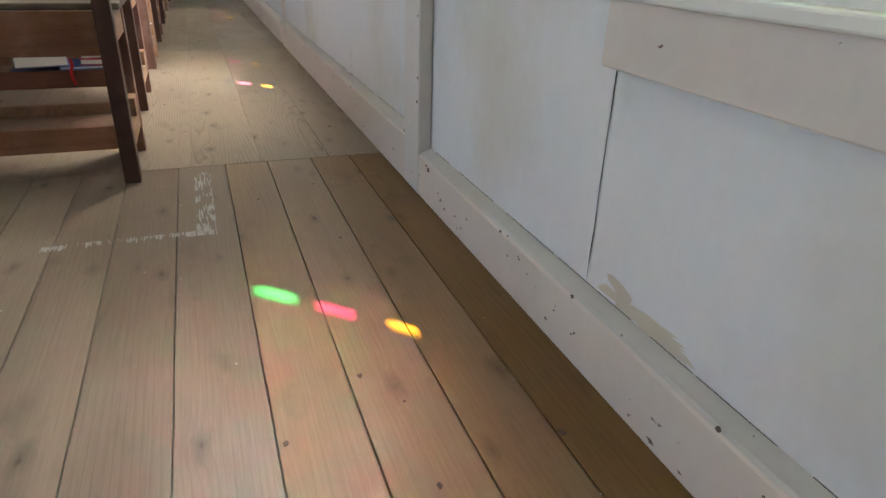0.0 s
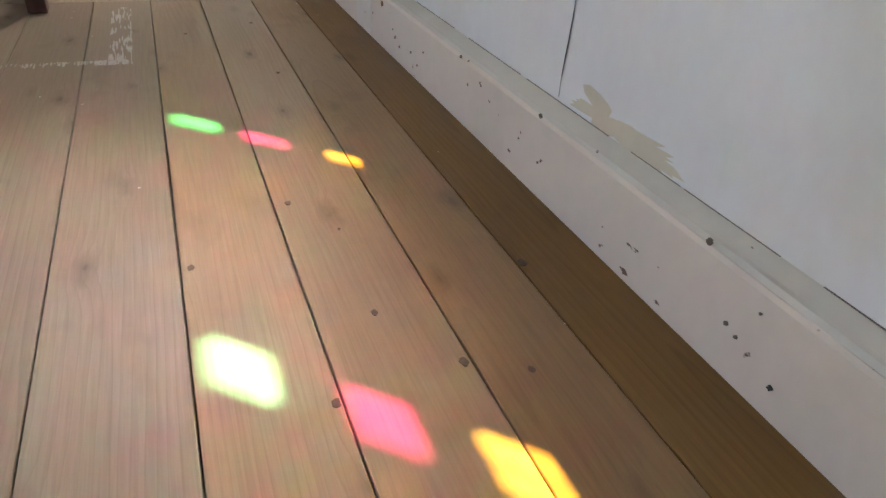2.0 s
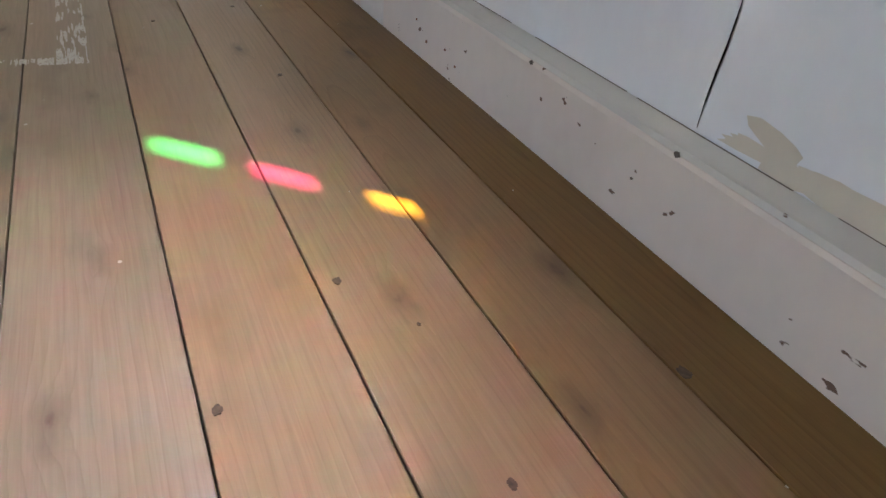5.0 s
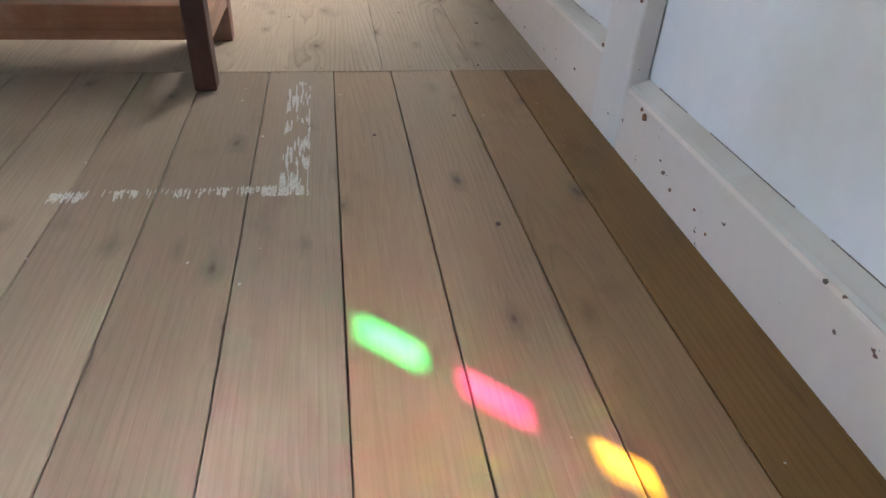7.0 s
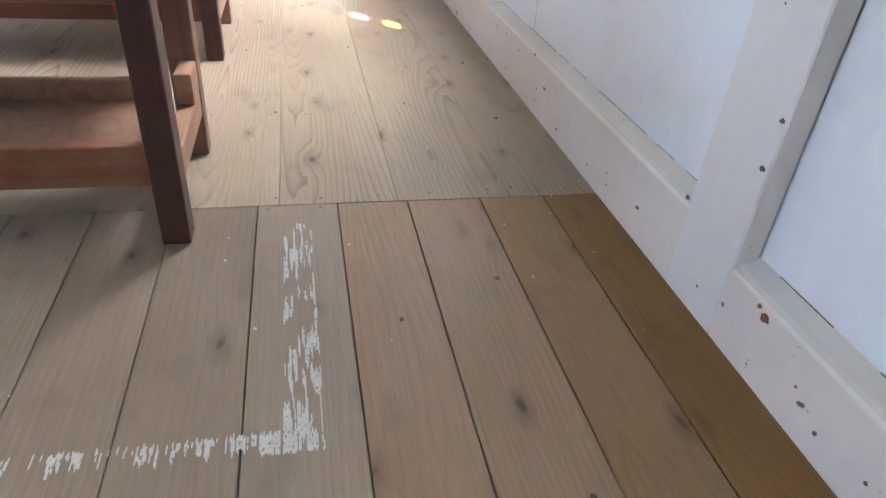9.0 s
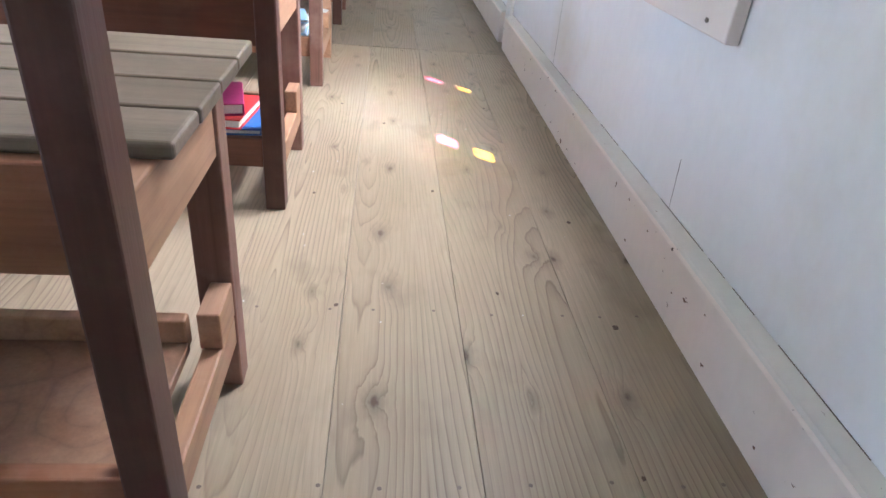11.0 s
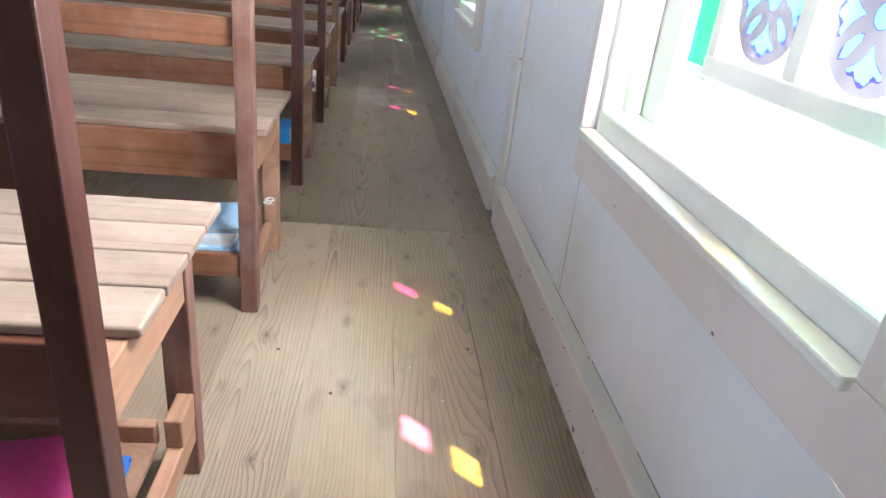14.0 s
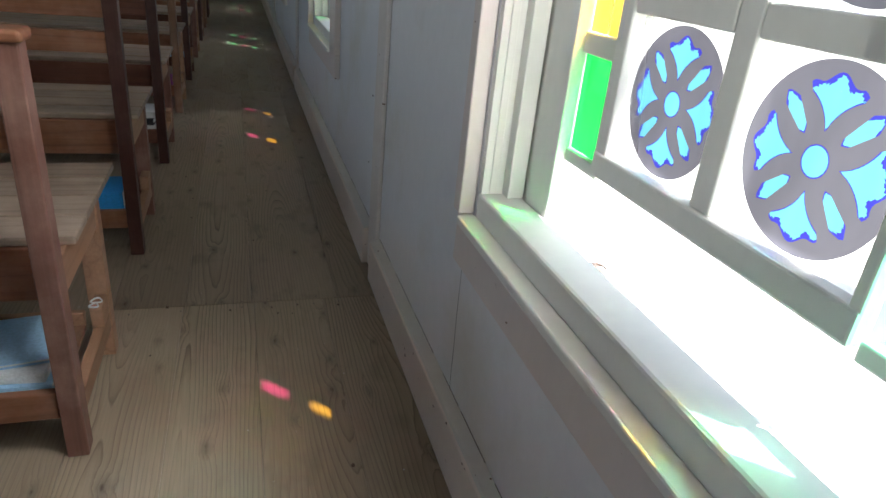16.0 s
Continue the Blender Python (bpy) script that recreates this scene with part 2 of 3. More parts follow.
# Grey to deep amber: the glow and dimness by the wall, put into colour.
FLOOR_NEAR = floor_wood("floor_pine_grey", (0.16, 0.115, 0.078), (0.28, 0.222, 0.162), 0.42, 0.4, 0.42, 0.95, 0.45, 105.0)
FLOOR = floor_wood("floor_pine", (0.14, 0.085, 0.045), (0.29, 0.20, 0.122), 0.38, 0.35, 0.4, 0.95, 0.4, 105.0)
FLOOR_FAINT_GLOW = floor_wood("floor_pine_faint_glow", (0.12, 0.068, 0.03), (0.262, 0.17, 0.085), 0.4, 0.3, 0.4, 0.95, 0.45)
FLOOR_AMBER_GLOW = floor_wood("floor_pine_amber_glow", (0.085, 0.04, 0.01), (0.2, 0.115, 0.038), 0.42, 0.25, 0.4, 0.9, 0.5)
FLOOR_TRODDEN = floor_wood("floor_pine_trodden", (0.12, 0.085, 0.056), (0.335, 0.272, 0.192), 0.42, 0.4, 0.9, 1.0, 0.45)
# Darker, dirtier copy of the trodden pine; the far shade is in its colour.
FLOOR_FAR_SHADED = floor_wood("floor_pine_far_shaded", (0.08, 0.057, 0.038), (0.29, 0.233, 0.167), 0.42, 0.4, 0.85, 1.0, 0.7)
PEW_DARK = wood("pew_dark", (0.03, 0.011, 0.008), (0.078, 0.03, 0.022), "z", 0.42, 0.05)
PEW_DARK_X = wood("pew_dark_long", (0.06, 0.022, 0.013), (0.16, 0.062, 0.036), "x", 0.42, 0.05)
PEW_RED = wood("pew_red", (0.09, 0.038, 0.028), (0.23, 0.115, 0.086), "z", 0.5, 0.2)
PEW_RED_X = wood("pew_red_long", (0.11, 0.04, 0.019), (0.265, 0.115, 0.058), "x", 0.5, 0.15)
PEW_BROWN = wood("pew_brown", (0.10, 0.05, 0.028), (0.24, 0.13, 0.075), "z", 0.5, 0.15)
PEW_TAN_Y = wood("pew_tan", (0.17, 0.085, 0.048), (0.37, 0.21, 0.122), "y", 0.5, 0.15)
SEAT_WOOD = wood("seat_wood", (0.12, 0.08, 0.058), (0.35, 0.275, 0.21), "x", 0.42, 0.35)
SEAT_GREY = wood("seat_wood_grey", (0.055, 0.043, 0.029), (0.14, 0.114, 0.08), "x", 0.45, 0.12)
WALL = paint("wall_paint", (0.74, 0.745, 0.765), 0.0, 0.6, stain_colour=(0.60, 0.555, 0.46))
SKIRT = paint("skirting_paint", (0.71, 0.625, 0.565), 1.0, 0.5)
LEDGE = paint("ledge_paint", (0.61, 0.585, 0.545), 0.3, 0.5)
POSTP = paint("post_paint", (0.71, 0.67, 0.64), 0.6, 0.35)
CASING = paint("casing_paint", (0.70, 0.635, 0.60), 0.3, 0.25)
FRAME = paint("frame_paint", (0.78, 0.77, 0.72), 0.0, 0.15)
PLASTER = paint("plaster", (0.66, 0.65, 0.63), 0.0, 0.4, 0.8)
CEIL = paint("ceiling_paint", (0.6, 0.58, 0.54), 0.0, 0.3, 0.8)
SCUFF = plain("scuff_paint", (0.50, 0.49, 0.47), 0.8, 0.1, 90.0)
KNOT = plain("knot_wood", (0.075, 0.045, 0.029), 0.5, 0.4, 210.0)
CRACK = plain("crack_dark", (0.05, 0.045, 0.04), 0.9, 0.2)
RUST = plain("rust", (0.20, 0.075, 0.035), 0.8, 0.3, 60.0)
NAIL = plain("nail_iron", (0.14, 0.105, 0.085), 0.5, 0.2)
BARE = paint("bare_patch", (0.62, 0.56, 0.46), 0.0, 0.5, 0.85)
GRASS = plain("outside_ground", (0.47, 0.46, 0.40), 0.95, 0.4, 1.5)
G_GREEN = window_glass("green_glass", (0.07, 0.97, 0.30), 0.7, 0.36)
G_LIME = window_glass("pale_green_glass", (0.28, 1.0, 0.62), 0.8, 0.36)
# Clearer green for the far windows, to brighten their floor patches.
G_LEAF = window_glass("bright_green_glass", (0.20, 1.0, 0.45), 0.97, 0.36)
G_BOTTLE = window_glass("bottle_green_glass", (0.035, 0.62, 0.07), 0.42, 0.36)
G_AMBER = window_glass("amber_glass", (1.0, 0.68, 0.10), 0.65, 0.55)
G_PINK = window_glass("pink_glass", (0.66, 0.05, 0.27), 0.6, 0.36)
G_BLUSH = window_glass("blush_pink_glass", (0.95, 0.22, 0.50), 0.75, 0.4)
G_ORANGE = window_glass("orange_glass", (1.0, 0.60, 0.05), 0.55, 0.55)
# Unseen top panes, made dark so that they throw no sun patch.
G_VIOLET_BLOCK = window_glass("violet_blocking_glass", (0.08, 0.05, 0.13), 0.04, 0.55, 1.2, False)
G_CLEAR = window_glass("pressed_clear_glass", (0.93, 0.94, 0.95), 0.0, 0.55, 1.2, False)
# Upper-pane tints, chosen for the light pools they throw on the floor.
G_ROSY = window_glass("rosy_frosted_glass", (0.225, 0.155, 0.187), 0.0, 0.55)
G_PALE = window_glass("pale_frosted_glass", (0.13, 0.131, 0.121), 0.0, 0.75)
G_DIM = window_glass("dim_frosted_glass", (0.035, 0.038, 0.033), 0.0, 0.42)
G_BLUE = window_glass("pale_blue_glass", (0.115, 0.36, 0.50), 0.0, 0.55, 1.2, False)
G_GREY = window_glass("grey_glass", (0.10, 0.096, 0.116), 0.0, 0.55, 1.2, False)
G_DEEP = window_glass("deep_blue_glass", (0.035, 0.035, 0.30), 0.0, 0.55, 1.2, False)


# ---- mesh helpers ----
def part(name, bm, material, parent=None, label=""):
    me = bpy.data.meshes.new(name)
    bm.to_mesh(me)
    bm.free()
    me.materials.append(material)
    ob = new(name, me)
    if parent is not None:
        ob.parent = parent
    if label:
        tagged(ob, label)
    return ob


def block(x0, x1, y0, y1, z0, z1, bevel=0.0, seg=2, into=None):
    bm = into or bmesh.new()
    r = bmesh.ops.create_cube(bm, size=1.0, matrix=Matrix.Translation(((x0 + x1) / 2, (y0 + y1) / 2, (z0 + z1) / 2)) @ Matrix.Diagonal((abs(x1 - x0), abs(y1 - y0), abs(z1 - z0), 1)))
    if bevel:
        edges = list({e for v in r["verts"] for e in v.link_edges})
        bmesh.ops.bevel(bm, geom=edges, offset=bevel, segments=seg, affect="EDGES", profile=0.5)
    return bm


def wobble(bm, amount, scale=6.0, seed=0.0):
    """Small unevenness of old, hand-worked edges."""
    for v in bm.verts:
        v.co += noise.noise_vector(v.co * scale + Vector((seed, seed, seed))) * amount
    return bm


def empty(name, m, label, category, group="", kind=""):
    ob = new(name)
    ob.empty_display_size = 0.1
    ob.matrix_world = m
    return tagged(ob, label, category, group, kind)


def profile(points, y0, y1, bm=None):
    """A bar along y with the given section of (x, z)."""
    bm = bm or bmesh.new()
    a = [bm.verts.new((x, y0, z)) for x, z in points]
    b = [bm.verts.new((x, y1, z)) for x, z in points]
    n = len(points)
    for i in range(n):
        bm.faces.new((a[i], a[(i + 1) % n], b[(i + 1) % n], b[i]))
    bm.faces.new(a[::-1])
    bm.faces.new(b)
    bmesh.ops.recalc_face_normals(bm, faces=bm.faces)
    return bm


# ---- the setting ----
Y0, Y1, XL, H = -3.0, 17.0, -6.2, 3.3
# window bays along the wall: shift of each window from the one first passed close by
SHIFTS = (-2.815, 0.0, 2.97, 6.25, 9.6)
WN, WF, SILL, HEAD = 2.84, 3.77, 0.585, 2.3             # opening of the window bay with no shift
ground = tagged(part("ground", block(-400, 400, -400, 400, -0.8, -0.6), GRASS), "sunlit pale gravel ground outside the building", "ground", kind="structure")
ceiling = tagged(part("ceiling", block(XL - 0.2, 0.2, Y0 - 0.2, Y1 + 0.2, H, H + 0.15), CEIL), "plain off-white painted ceiling over the aisle", "ceiling", kind="structure")
under = tagged(part("floor", block(XL, 0.04, Y0, Y1, -0.12, -0.022), CRACK), "old knotty pine plank floor with dark joints", "floor", kind="structure")
tagged(part("wall_south", block(XL - 0.2, 0.2, Y0 - 0.2, Y0, -0.6, H), PLASTER), "plain plastered end wall", "wall", kind="structure")
tagged(part("wall_north", block(XL - 0.2, 0.2, Y1, Y1 + 0.2, -0.6, H), PLASTER), "plain plastered far end wall", "wall", kind="structure")


tagged(part("wall_panelling", block(XL, 0.0, Y1 - 0.03, Y1 - 0.002, 0.0, 1.15, 0.004), PEW_DARK), "dark-stained wooden panelling along the far end wall", "wall panelling", kind="structure")


def pierced(x0, x1, holes, z0, z1, sill, head):
    """A wall along y with openings through it."""
    bm = bmesh.new()
    y = Y0
    for a, b in holes:
        block(x0, x1, y, a, z0, z1, into=bm)
        block(x0, x1, a, b, z0, sill[holes.index((a, b))] if isinstance(sill, tuple) else sill, into=bm)
        block(x0, x1, a, b, head, z1, into=bm)
        y = b
    block(x0, x1, y, Y1, z0, z1, into=bm)
    return bm


wall_east = tagged(part("wall_east", pierced(0.035, 0.17, [(WN + s, WF + s) for s in SHIFTS], -0.6, H, SILL - 0.02, HEAD), WALL),
                   "white painted board wall with faint stains and cracks", "wall", kind="structure")
wall_west = tagged(part("wall_west", pierced(XL - 0.17, XL, WEST, -0.6, H, (0.6, -0.02, 0.6, 0.6), 2.7), PLASTER),
                   "unseen white plastered wall with assumed tall window openings and a doorway", "wall", kind="structure")

# skirting in lengths between the posts
POSTS = (-1.05, 1.78, 4.62, 7.75, 10.85, 14.0)
PW = 0.125
ends = [Y0] + [v for p in POSTS for v in (p, p + PW)] + [Y1]
for i in range(0, len(ends), 2):
    a, b = ends[i], ends[i + 1]
    top = 0.120 if b < 2 else 0.141
    bm = profile([(0.0, 0.0), (0.0, top - 0.012), (0.003, top - 0.007), (0.0345, top - 0.007), (0.0345, 0.0)], a, b)
    cap = profile([(0.0035, top - 0.0065), (0.007, top - 0.001), (0.012, top), (0.0345, top + 0.008), (0.0345, top - 0.0065)], a, b)
    tagged(part("trim_cap", cap, LEDGE), "grey-green painted sloping cap strip on the skirting", "moulding", kind="structure")
    tagged(part("baseboard", bm, SKIRT), "chipped off-white painted wooden skirting board along the wall", "skirting board", kind="structure")
    # broken dark joint between the cap and the wall boards
    joint, gap_rng, yy = bmesh.new(), random.Random(i), a + 0.005
    while yy < b - 0.06:
        run = gap_rng.uniform(0.03, 0.22)
        e = min(yy + run, b - 0.004)
        hgt = gap_rng.uniform(0.0003, 0.0008)
        block(0.0332, 0.0347, yy, e, top + 0.0079, top + 0.0079 + hgt, into=joint)
        yy = e + gap_rng.uniform(0.004, 0.09)
    tagged(part("trim_joint", joint, NAIL), "thin dark gap above the skirting cap", "wall joint", kind="structure")
for p in POSTS:
    bm = block(-0.003 if p < 2 else 0.020, 0.034, p, p + PW, 0.0, H, 0.003, 1)
    tagged(part("trim", bm, POSTP), "off-white painted wall post with chipped paint", "wall post", kind="structure")

# window surrounds, stools and windows
PANE_Y = ((3.043, 3.245), (3.285, 3.487))
ROWS_Z = ((0.794, 0.996), (1.034, 1.236), (1.275, 1.520), (1.560, 1.810), (1.850, 2.230))


def rosette_meshes():
    """Pieces of one pressed-glass pane, lying in the y-z plane about its middle, 0.195 square."""
    half, rim, n = 0.0975, 0.0945, 120
    pieces = {k: bmesh.new() for k in ("corner", "field", "hub", "edge", "petal", "spoke")}

    def at(r, a):
        return (0.0, r * math.cos(a), r * math.sin(a))

    def quad(k, r0, r1, a0, a1):
        bm = pieces[k]
        pts = [at(r0[0], a0), at(r1[0], a0), at(r1[1], a1), at(r0[1], a1)]
        if r0[0] < 1e-6:
            pts = pts[1:3] + [(0, 0, 0)]
        bm.faces.new([bm.verts.new(p) for p in pts])

    def square(a):
        return half / max(abs(math.cos(a)), abs(math.sin(a)))

    def petal(a):
        """Inner and outer radius of the petal or spoke at the angle a, or None."""
        q = (a + math.pi / 4) % (math.pi / 2) - math.pi / 4     # angle from the nearest petal axis
        w = abs(q)
        if w < 0.50:
            inner = 0.027 + 0.046 * (w / 0.50) ** 0.9
            outer = 0.079 + 0.0045 * math.cos(q * 12.5) - 0.010 * max(0.0, (w - 0.36) / 0.14)
            if outer - inner > 0.006:
                return "petal", inner, outer
        d = abs(w - math.pi / 4)
        if d < 0.15:
            return "spoke", 0.030 + 0.05 * d, 0.082 - 0.10 * d
        return None

    for i in range(n):
        a0, a1 = 2 * math.pi * i / n + 0.3, 2 * math.pi * (i + 1) / n + 0.3
        quad("corner", (rim, rim), (square(a0), square(a1)), a0, a1)
        quad("hub", (0, 0), (0.0150, 0.0150), a0, a1)
        quad("edge", (0.0150, 0.0150), (0.0165, 0.0165), a0, a1)
        p, q = petal(a0), petal(a1)
        if p and q and p[0] == q[0]:
            quad("field", (0.0165, 0.0165), (p[1], q[1]), a0, a1)
            e = 0.0048 + 0.0025 * math.sin(a0 * 23.0)
            quad("edge", (p[1], q[1]), (p[1] + 0.0022, q[1] + 0.0022), a0, a1)
            quad(p[0], (p[1] + 0.0022, q[1] + 0.0022), (p[2] - e, q[2] - e), a0, a1)
            quad("edge", (p[2] - e, q[2] - e), (p[2], q[2]), a0, a1)
            quad("field", (p[2], q[2]), (rim, rim), a0, a1)
        else:
            quad("field", (0.0165, 0.0165), (rim, rim), a0, a1)
    made = {}
    for k, bm in pieces.items():
        bmesh.ops.remove_doubles(bm, verts=bm.verts, dist=1e-5)
        me = bpy.data.meshes.new(k)
        bm.to_mesh(me)
        bm.free()
        me.materials.append({"corner": G_CLEAR, "field": G_GREY, "hub": G_BLUE, "edge": G_DEEP, "petal": G_BLUE, "spoke": G_BLUE}[k])
        made[k] = me
    return made


ROSETTE = rosette_meshes()
side_glass = {"green": G_GREEN, "pink": G_PINK, "orange": G_ORANGE, "violet": G_VIOLET_BLOCK}


def pane(y0, y1, z0, z1, material, parent, name="pane", label=""):
    bm = bmesh.new()
    bm.faces.new([bm.verts.new((0.14, y, z)) for y, z in ((y0, z0), (y0, z1), (y1, z1), (y1, z0))])
    return part(name, bm, material, parent, label)


def window(number, s, lower, middle, upper):
    win = empty(f"window_{number}", pose(0, s, 0), "white painted wooden window with coloured side panes and rosette glass, raised at the bottom", "window", kind="structure")
    b = 0.003
    # surround on the room side
    part("window_apron", wobble(block(0.009, 0.034, 2.668, 3.80, 0.478, 0.583, b), 0.0015), CASING, win)
    part("window_casing", wobble(block(0.007, 0.034, 2.668, 2.8405, 0.5835, 2.42, b), 0.002), CASING, win)
    part("window_casing", block(0.002, 0.034, 3.773, 3.81, 0.586, 2.42, b), CASING, win)
    part("window_head", block(-0.002, 0.034, 2.8415, 3.77, 2.302, 2.42, b), CASING, win)
    part("window_ledge", wobble(block(-0.004, 0.034, 2.842, 3.768, 0.568, 0.5865, 0.004), 0.001), FRAME, win)
    part("window_stool", wobble(block(0.034, 0.113, 2.842, 3.768, 0.5665, 0.634, 0.006), 0.001), FRAME, win)
    part("window_sill", profile([(0.1145, 0.566), (0.1145, 0.622), (0.20, 0.598), (0.235, 0.585), (0.235, 0.566)], 2.842, 3.768), FRAME, win, "weathered white outer sill")
    # stepped lining of the jambs
    for x0, x1, d in ((0.050, 0.066, 0.020), (0.078, 0.110, 0.045)):
        part("jamb_bead", block(x0, x1, 3.769 - d, 3.769, 0.635, HEAD, 0.002), FRAME, win)
    part("jamb_lining", block(0.036, 0.1135, 3.752, 3.7685, 0.6345, HEAD - 0.002), FRAME, win)
    # fixed frame
    part("window_frame", block(0.115, 0.165, 3.632, 3.768, 0.60, HEAD, b), FRAME, win)
    part("window_frame", block(0.115, 0.165, 2.842, 2.924, 0.60, HEAD, b), FRAME, win)
    part("window_frame", block(0.116, 0.164, 2.924, 3.632, 2.235, HEAD, b), FRAME, win)
    for y0, y1 in ((3.488, 3.520), (3.0265, 3.0415)):
        part("mullion", block(0.120, 0.196, y0, y1, 0.756, 2.234, b), FRAME, win)
    # raised sash between the mullions
    part("sash_rail", block(0.118, 0.158, 3.0268, 3.5195, 0.755, 0.7935, 0.004), FRAME, win)
    part("sash_stile", block(0.1215, 0.157, 3.246, 3.284, 0.794, 2.234, b), FRAME, win)
    for (_, z0), (z1, _) in zip(ROWS_Z, ROWS_Z[1:]):
        for y0, y1 in PANE_Y:
            part("sash_rail", block(0.1215, 0.157, y0, y1, z0 + 0.0005, z1 - 0.0005, b), FRAME, win)
    for row, (z0, z1) in enumerate(ROWS_Z):
        for y0, y1 in PANE_Y:
            if row < 2:
                holder = new("rosette_pane", ROSETTE["corner"])
                holder.parent = win
                holder.location, holder.scale = (0.14, (y0 + y1) / 2, (z0 + z1) / 2), (1.035,) * 3
                tagged(holder, "pressed glass pane with a pale blue flower rosette")
                for k in ("field", "hub", "edge", "petal", "spoke"):
                    o = new("rosette_" + k, ROSETTE[k])
                    o.parent = holder
            else:
                pane(y0, y1, z0, z1, (G_DIM if row == 4 and number != 2 else (G_ROSY, G_PALE, G_DIM, G_PALE, G_PALE)[number - 1]), win, label="frosted glass pane")
    # narrow coloured side lights
    for y0, y1 in ((3.521, 3.631), (2.925, 3.0255)):
        g0, p1, a1 = (1.52, 1.40, 1.13) if y0 < 3 else (1.4905, 1.4245, 1.1145)      # pane edges of the near light, set to fit its sun patches
        pale = number < 3 and y0 < 3                  # paler panes in one light of the first two windows, added to whiten its sun patches
        for z0, z1 in ((0.742, 0.765), (0.922, 0.955), (a1 + 0.0005, 1.225), (p1 + 0.0005, g0 - 0.0005), (1.705, 1.75), (2.20, 2.234)):
            part("side_rail", block(0.131, 0.148, y0, y1, z0, z1, b), FRAME, win)
        pane(y0, y1, 0.7655, 0.9215, G_BOTTLE if y0 > 3 else G_LIME, win, label="green glass pane")
        pane(y0, y1, 0.9555, a1, G_AMBER if pale else G_LEAF if number > 3 else side_glass[lower], win, label=lower + " glass pane")
        part("glazing_bar", block(0.1385, 0.1415, (y0 + y1) / 2 - 0.001, (y0 + y1) / 2 + 0.001, 0.956, a1 - 0.0005), FRAME, win)
        pane(y0, y1, 1.2255, p1, G_BLUSH if number == 2 and y0 < 3 else side_glass[middle], win, label=middle + " glass pane")
        # Violet upper panes are added to keep a third patch off the floor.
        pane(y0, y1, g0, 1.7045, G_LIME if pale and number == 1 else G_LEAF if number > 3 else side_glass[upper], win, label=upper + " glass pane")
        pane(y0, y1, 1.7505, 2.1995, G_VIOLET_BLOCK, win, label="dark violet glass pane, unseen, added to block sunlight")
    return win


for i, (s, cols) in enumerate(zip(SHIFTS, (("orange", "pink", "green"), ("orange", "pink", "violet"), ("orange", "pink", "violet"), ("green", "pink", "green"), ("green", "pink", "green")))):
    window(i + 1, s, *cols)

# small latch left on the stool of the window passed closest
latch = empty("window_latch", pose(0.128, 3.45, 0.6205, 0, 14, 0), "small bent iron window latch lying on the white sill", "latch")
part("latch_plate", wobble(block(-0.006, 0.006, -0.022, 0.022, 0.0, 0.003, 0.001), 0.0006), NAIL, latch)
bm = bmesh.new()
for i in range(14):
    a0, a1 = math.pi * i / 14, math.pi * (i + 1) / 14
    block(0.010 * math.cos(a0) - 0.0015, 0.010 * math.cos(a0) + 0.0015, 0.014 * math.sin(a0) - 0.002, 0.014 * math.sin(a1) + 0.002, 0.003, 0.006, into=bm)
part("latch_hook", bm, NAIL, latch)


# ---- wall marks ----
def blotch(name, y, z, w, h, material, label, category, x=0.0325, seed=1, ragged=0.45, n=40):
    """A thin flake or bare patch with a ragged outline on the wall."""
    bm = bmesh.new()
    ring = []
    for i in range(n):
        a = 2 * math.pi * i / n
        k = 1 + ragged * (noise.noise(Vector((math.cos(a) * 1.6 + seed * 3.1, math.sin(a) * 1.6, seed))) + 0.5 * noise.noise(Vector((math.cos(a) * 6, math.sin(a) * 6, seed * 2.0))))
        ring.append((y + w / 2 * k * math.cos(a), max(z + h / 2 * k * math.sin(a), 0.002)))
    front = [bm.verts.new((x, *p)) for p in ring]
    back = [bm.verts.new((x + 0.0022, *p)) for p in ring]
    bm.faces.new(front)
    for i in range(n):
        bm.faces.new((front[i], back[i], back[(i + 1) % n], front[(i + 1) % n]))
    bmesh.ops.recalc_face_normals(bm, faces=bm.faces)
    return tagged(part(name, bm, material), label, category, kind="structure")


blotch("trim_paint_flake", 0.875, 0.146, 0.17, 0.034, BARE, "bare beige patch where wall paint has peeled", "paint flake", seed=2, ragged=0.9, x=0.0346)
blotch("trim_paint_flake", 0.80, 0.140, 0.12, 0.026, BARE, "bare beige patch where wall paint has peeled", "paint flake", seed=5, ragged=0.9, x=0.0347)
for y, z0, z1, lean in ((0.985, 0.134, 0.474, -0.004), (3.795, 0.152, 0.474, 0.012), (2.742, 0.152, 0.25, 0.006), (6.73, 0.152, 0.47, 0.01), (1.938, 0.3, 0.55, 0.0), (9.99, 0.152, 0.47, 0.01)):
    bm = bmesh.new()
    k = 12
    for i in range(k):
        a, c = i / k, (i + 1) / k
        off = lambda f: y + lean * f + 0.0025 * noise.noise(Vector((f * 5, y, 0)))
        wd = 0.0006 + 0.0016 * abs(noise.noise(Vector((a * 3, y * 2, 4))))
        vs = [bm.verts.new((0.0335, off(a) - wd, z0 + a * (z1 - z0))), bm.verts.new((0.0335, off(a) + wd, z0 + a * (z1 - z0))),
              bm.verts.new((0.0335, off(c) + wd, z0 + c * (z1 - z0))), bm.verts.new((0.0335, off(c) - wd, z0 + c * (z1 - z0)))]
        bm.faces.new(vs)
    bmesh.ops.solidify(bm, geom=bm.faces[:], thickness=0.0012)
    tagged(part("trim_crack", bm, CRACK), "dark open joint between the white wall boards", "wall crack", kind="structure")
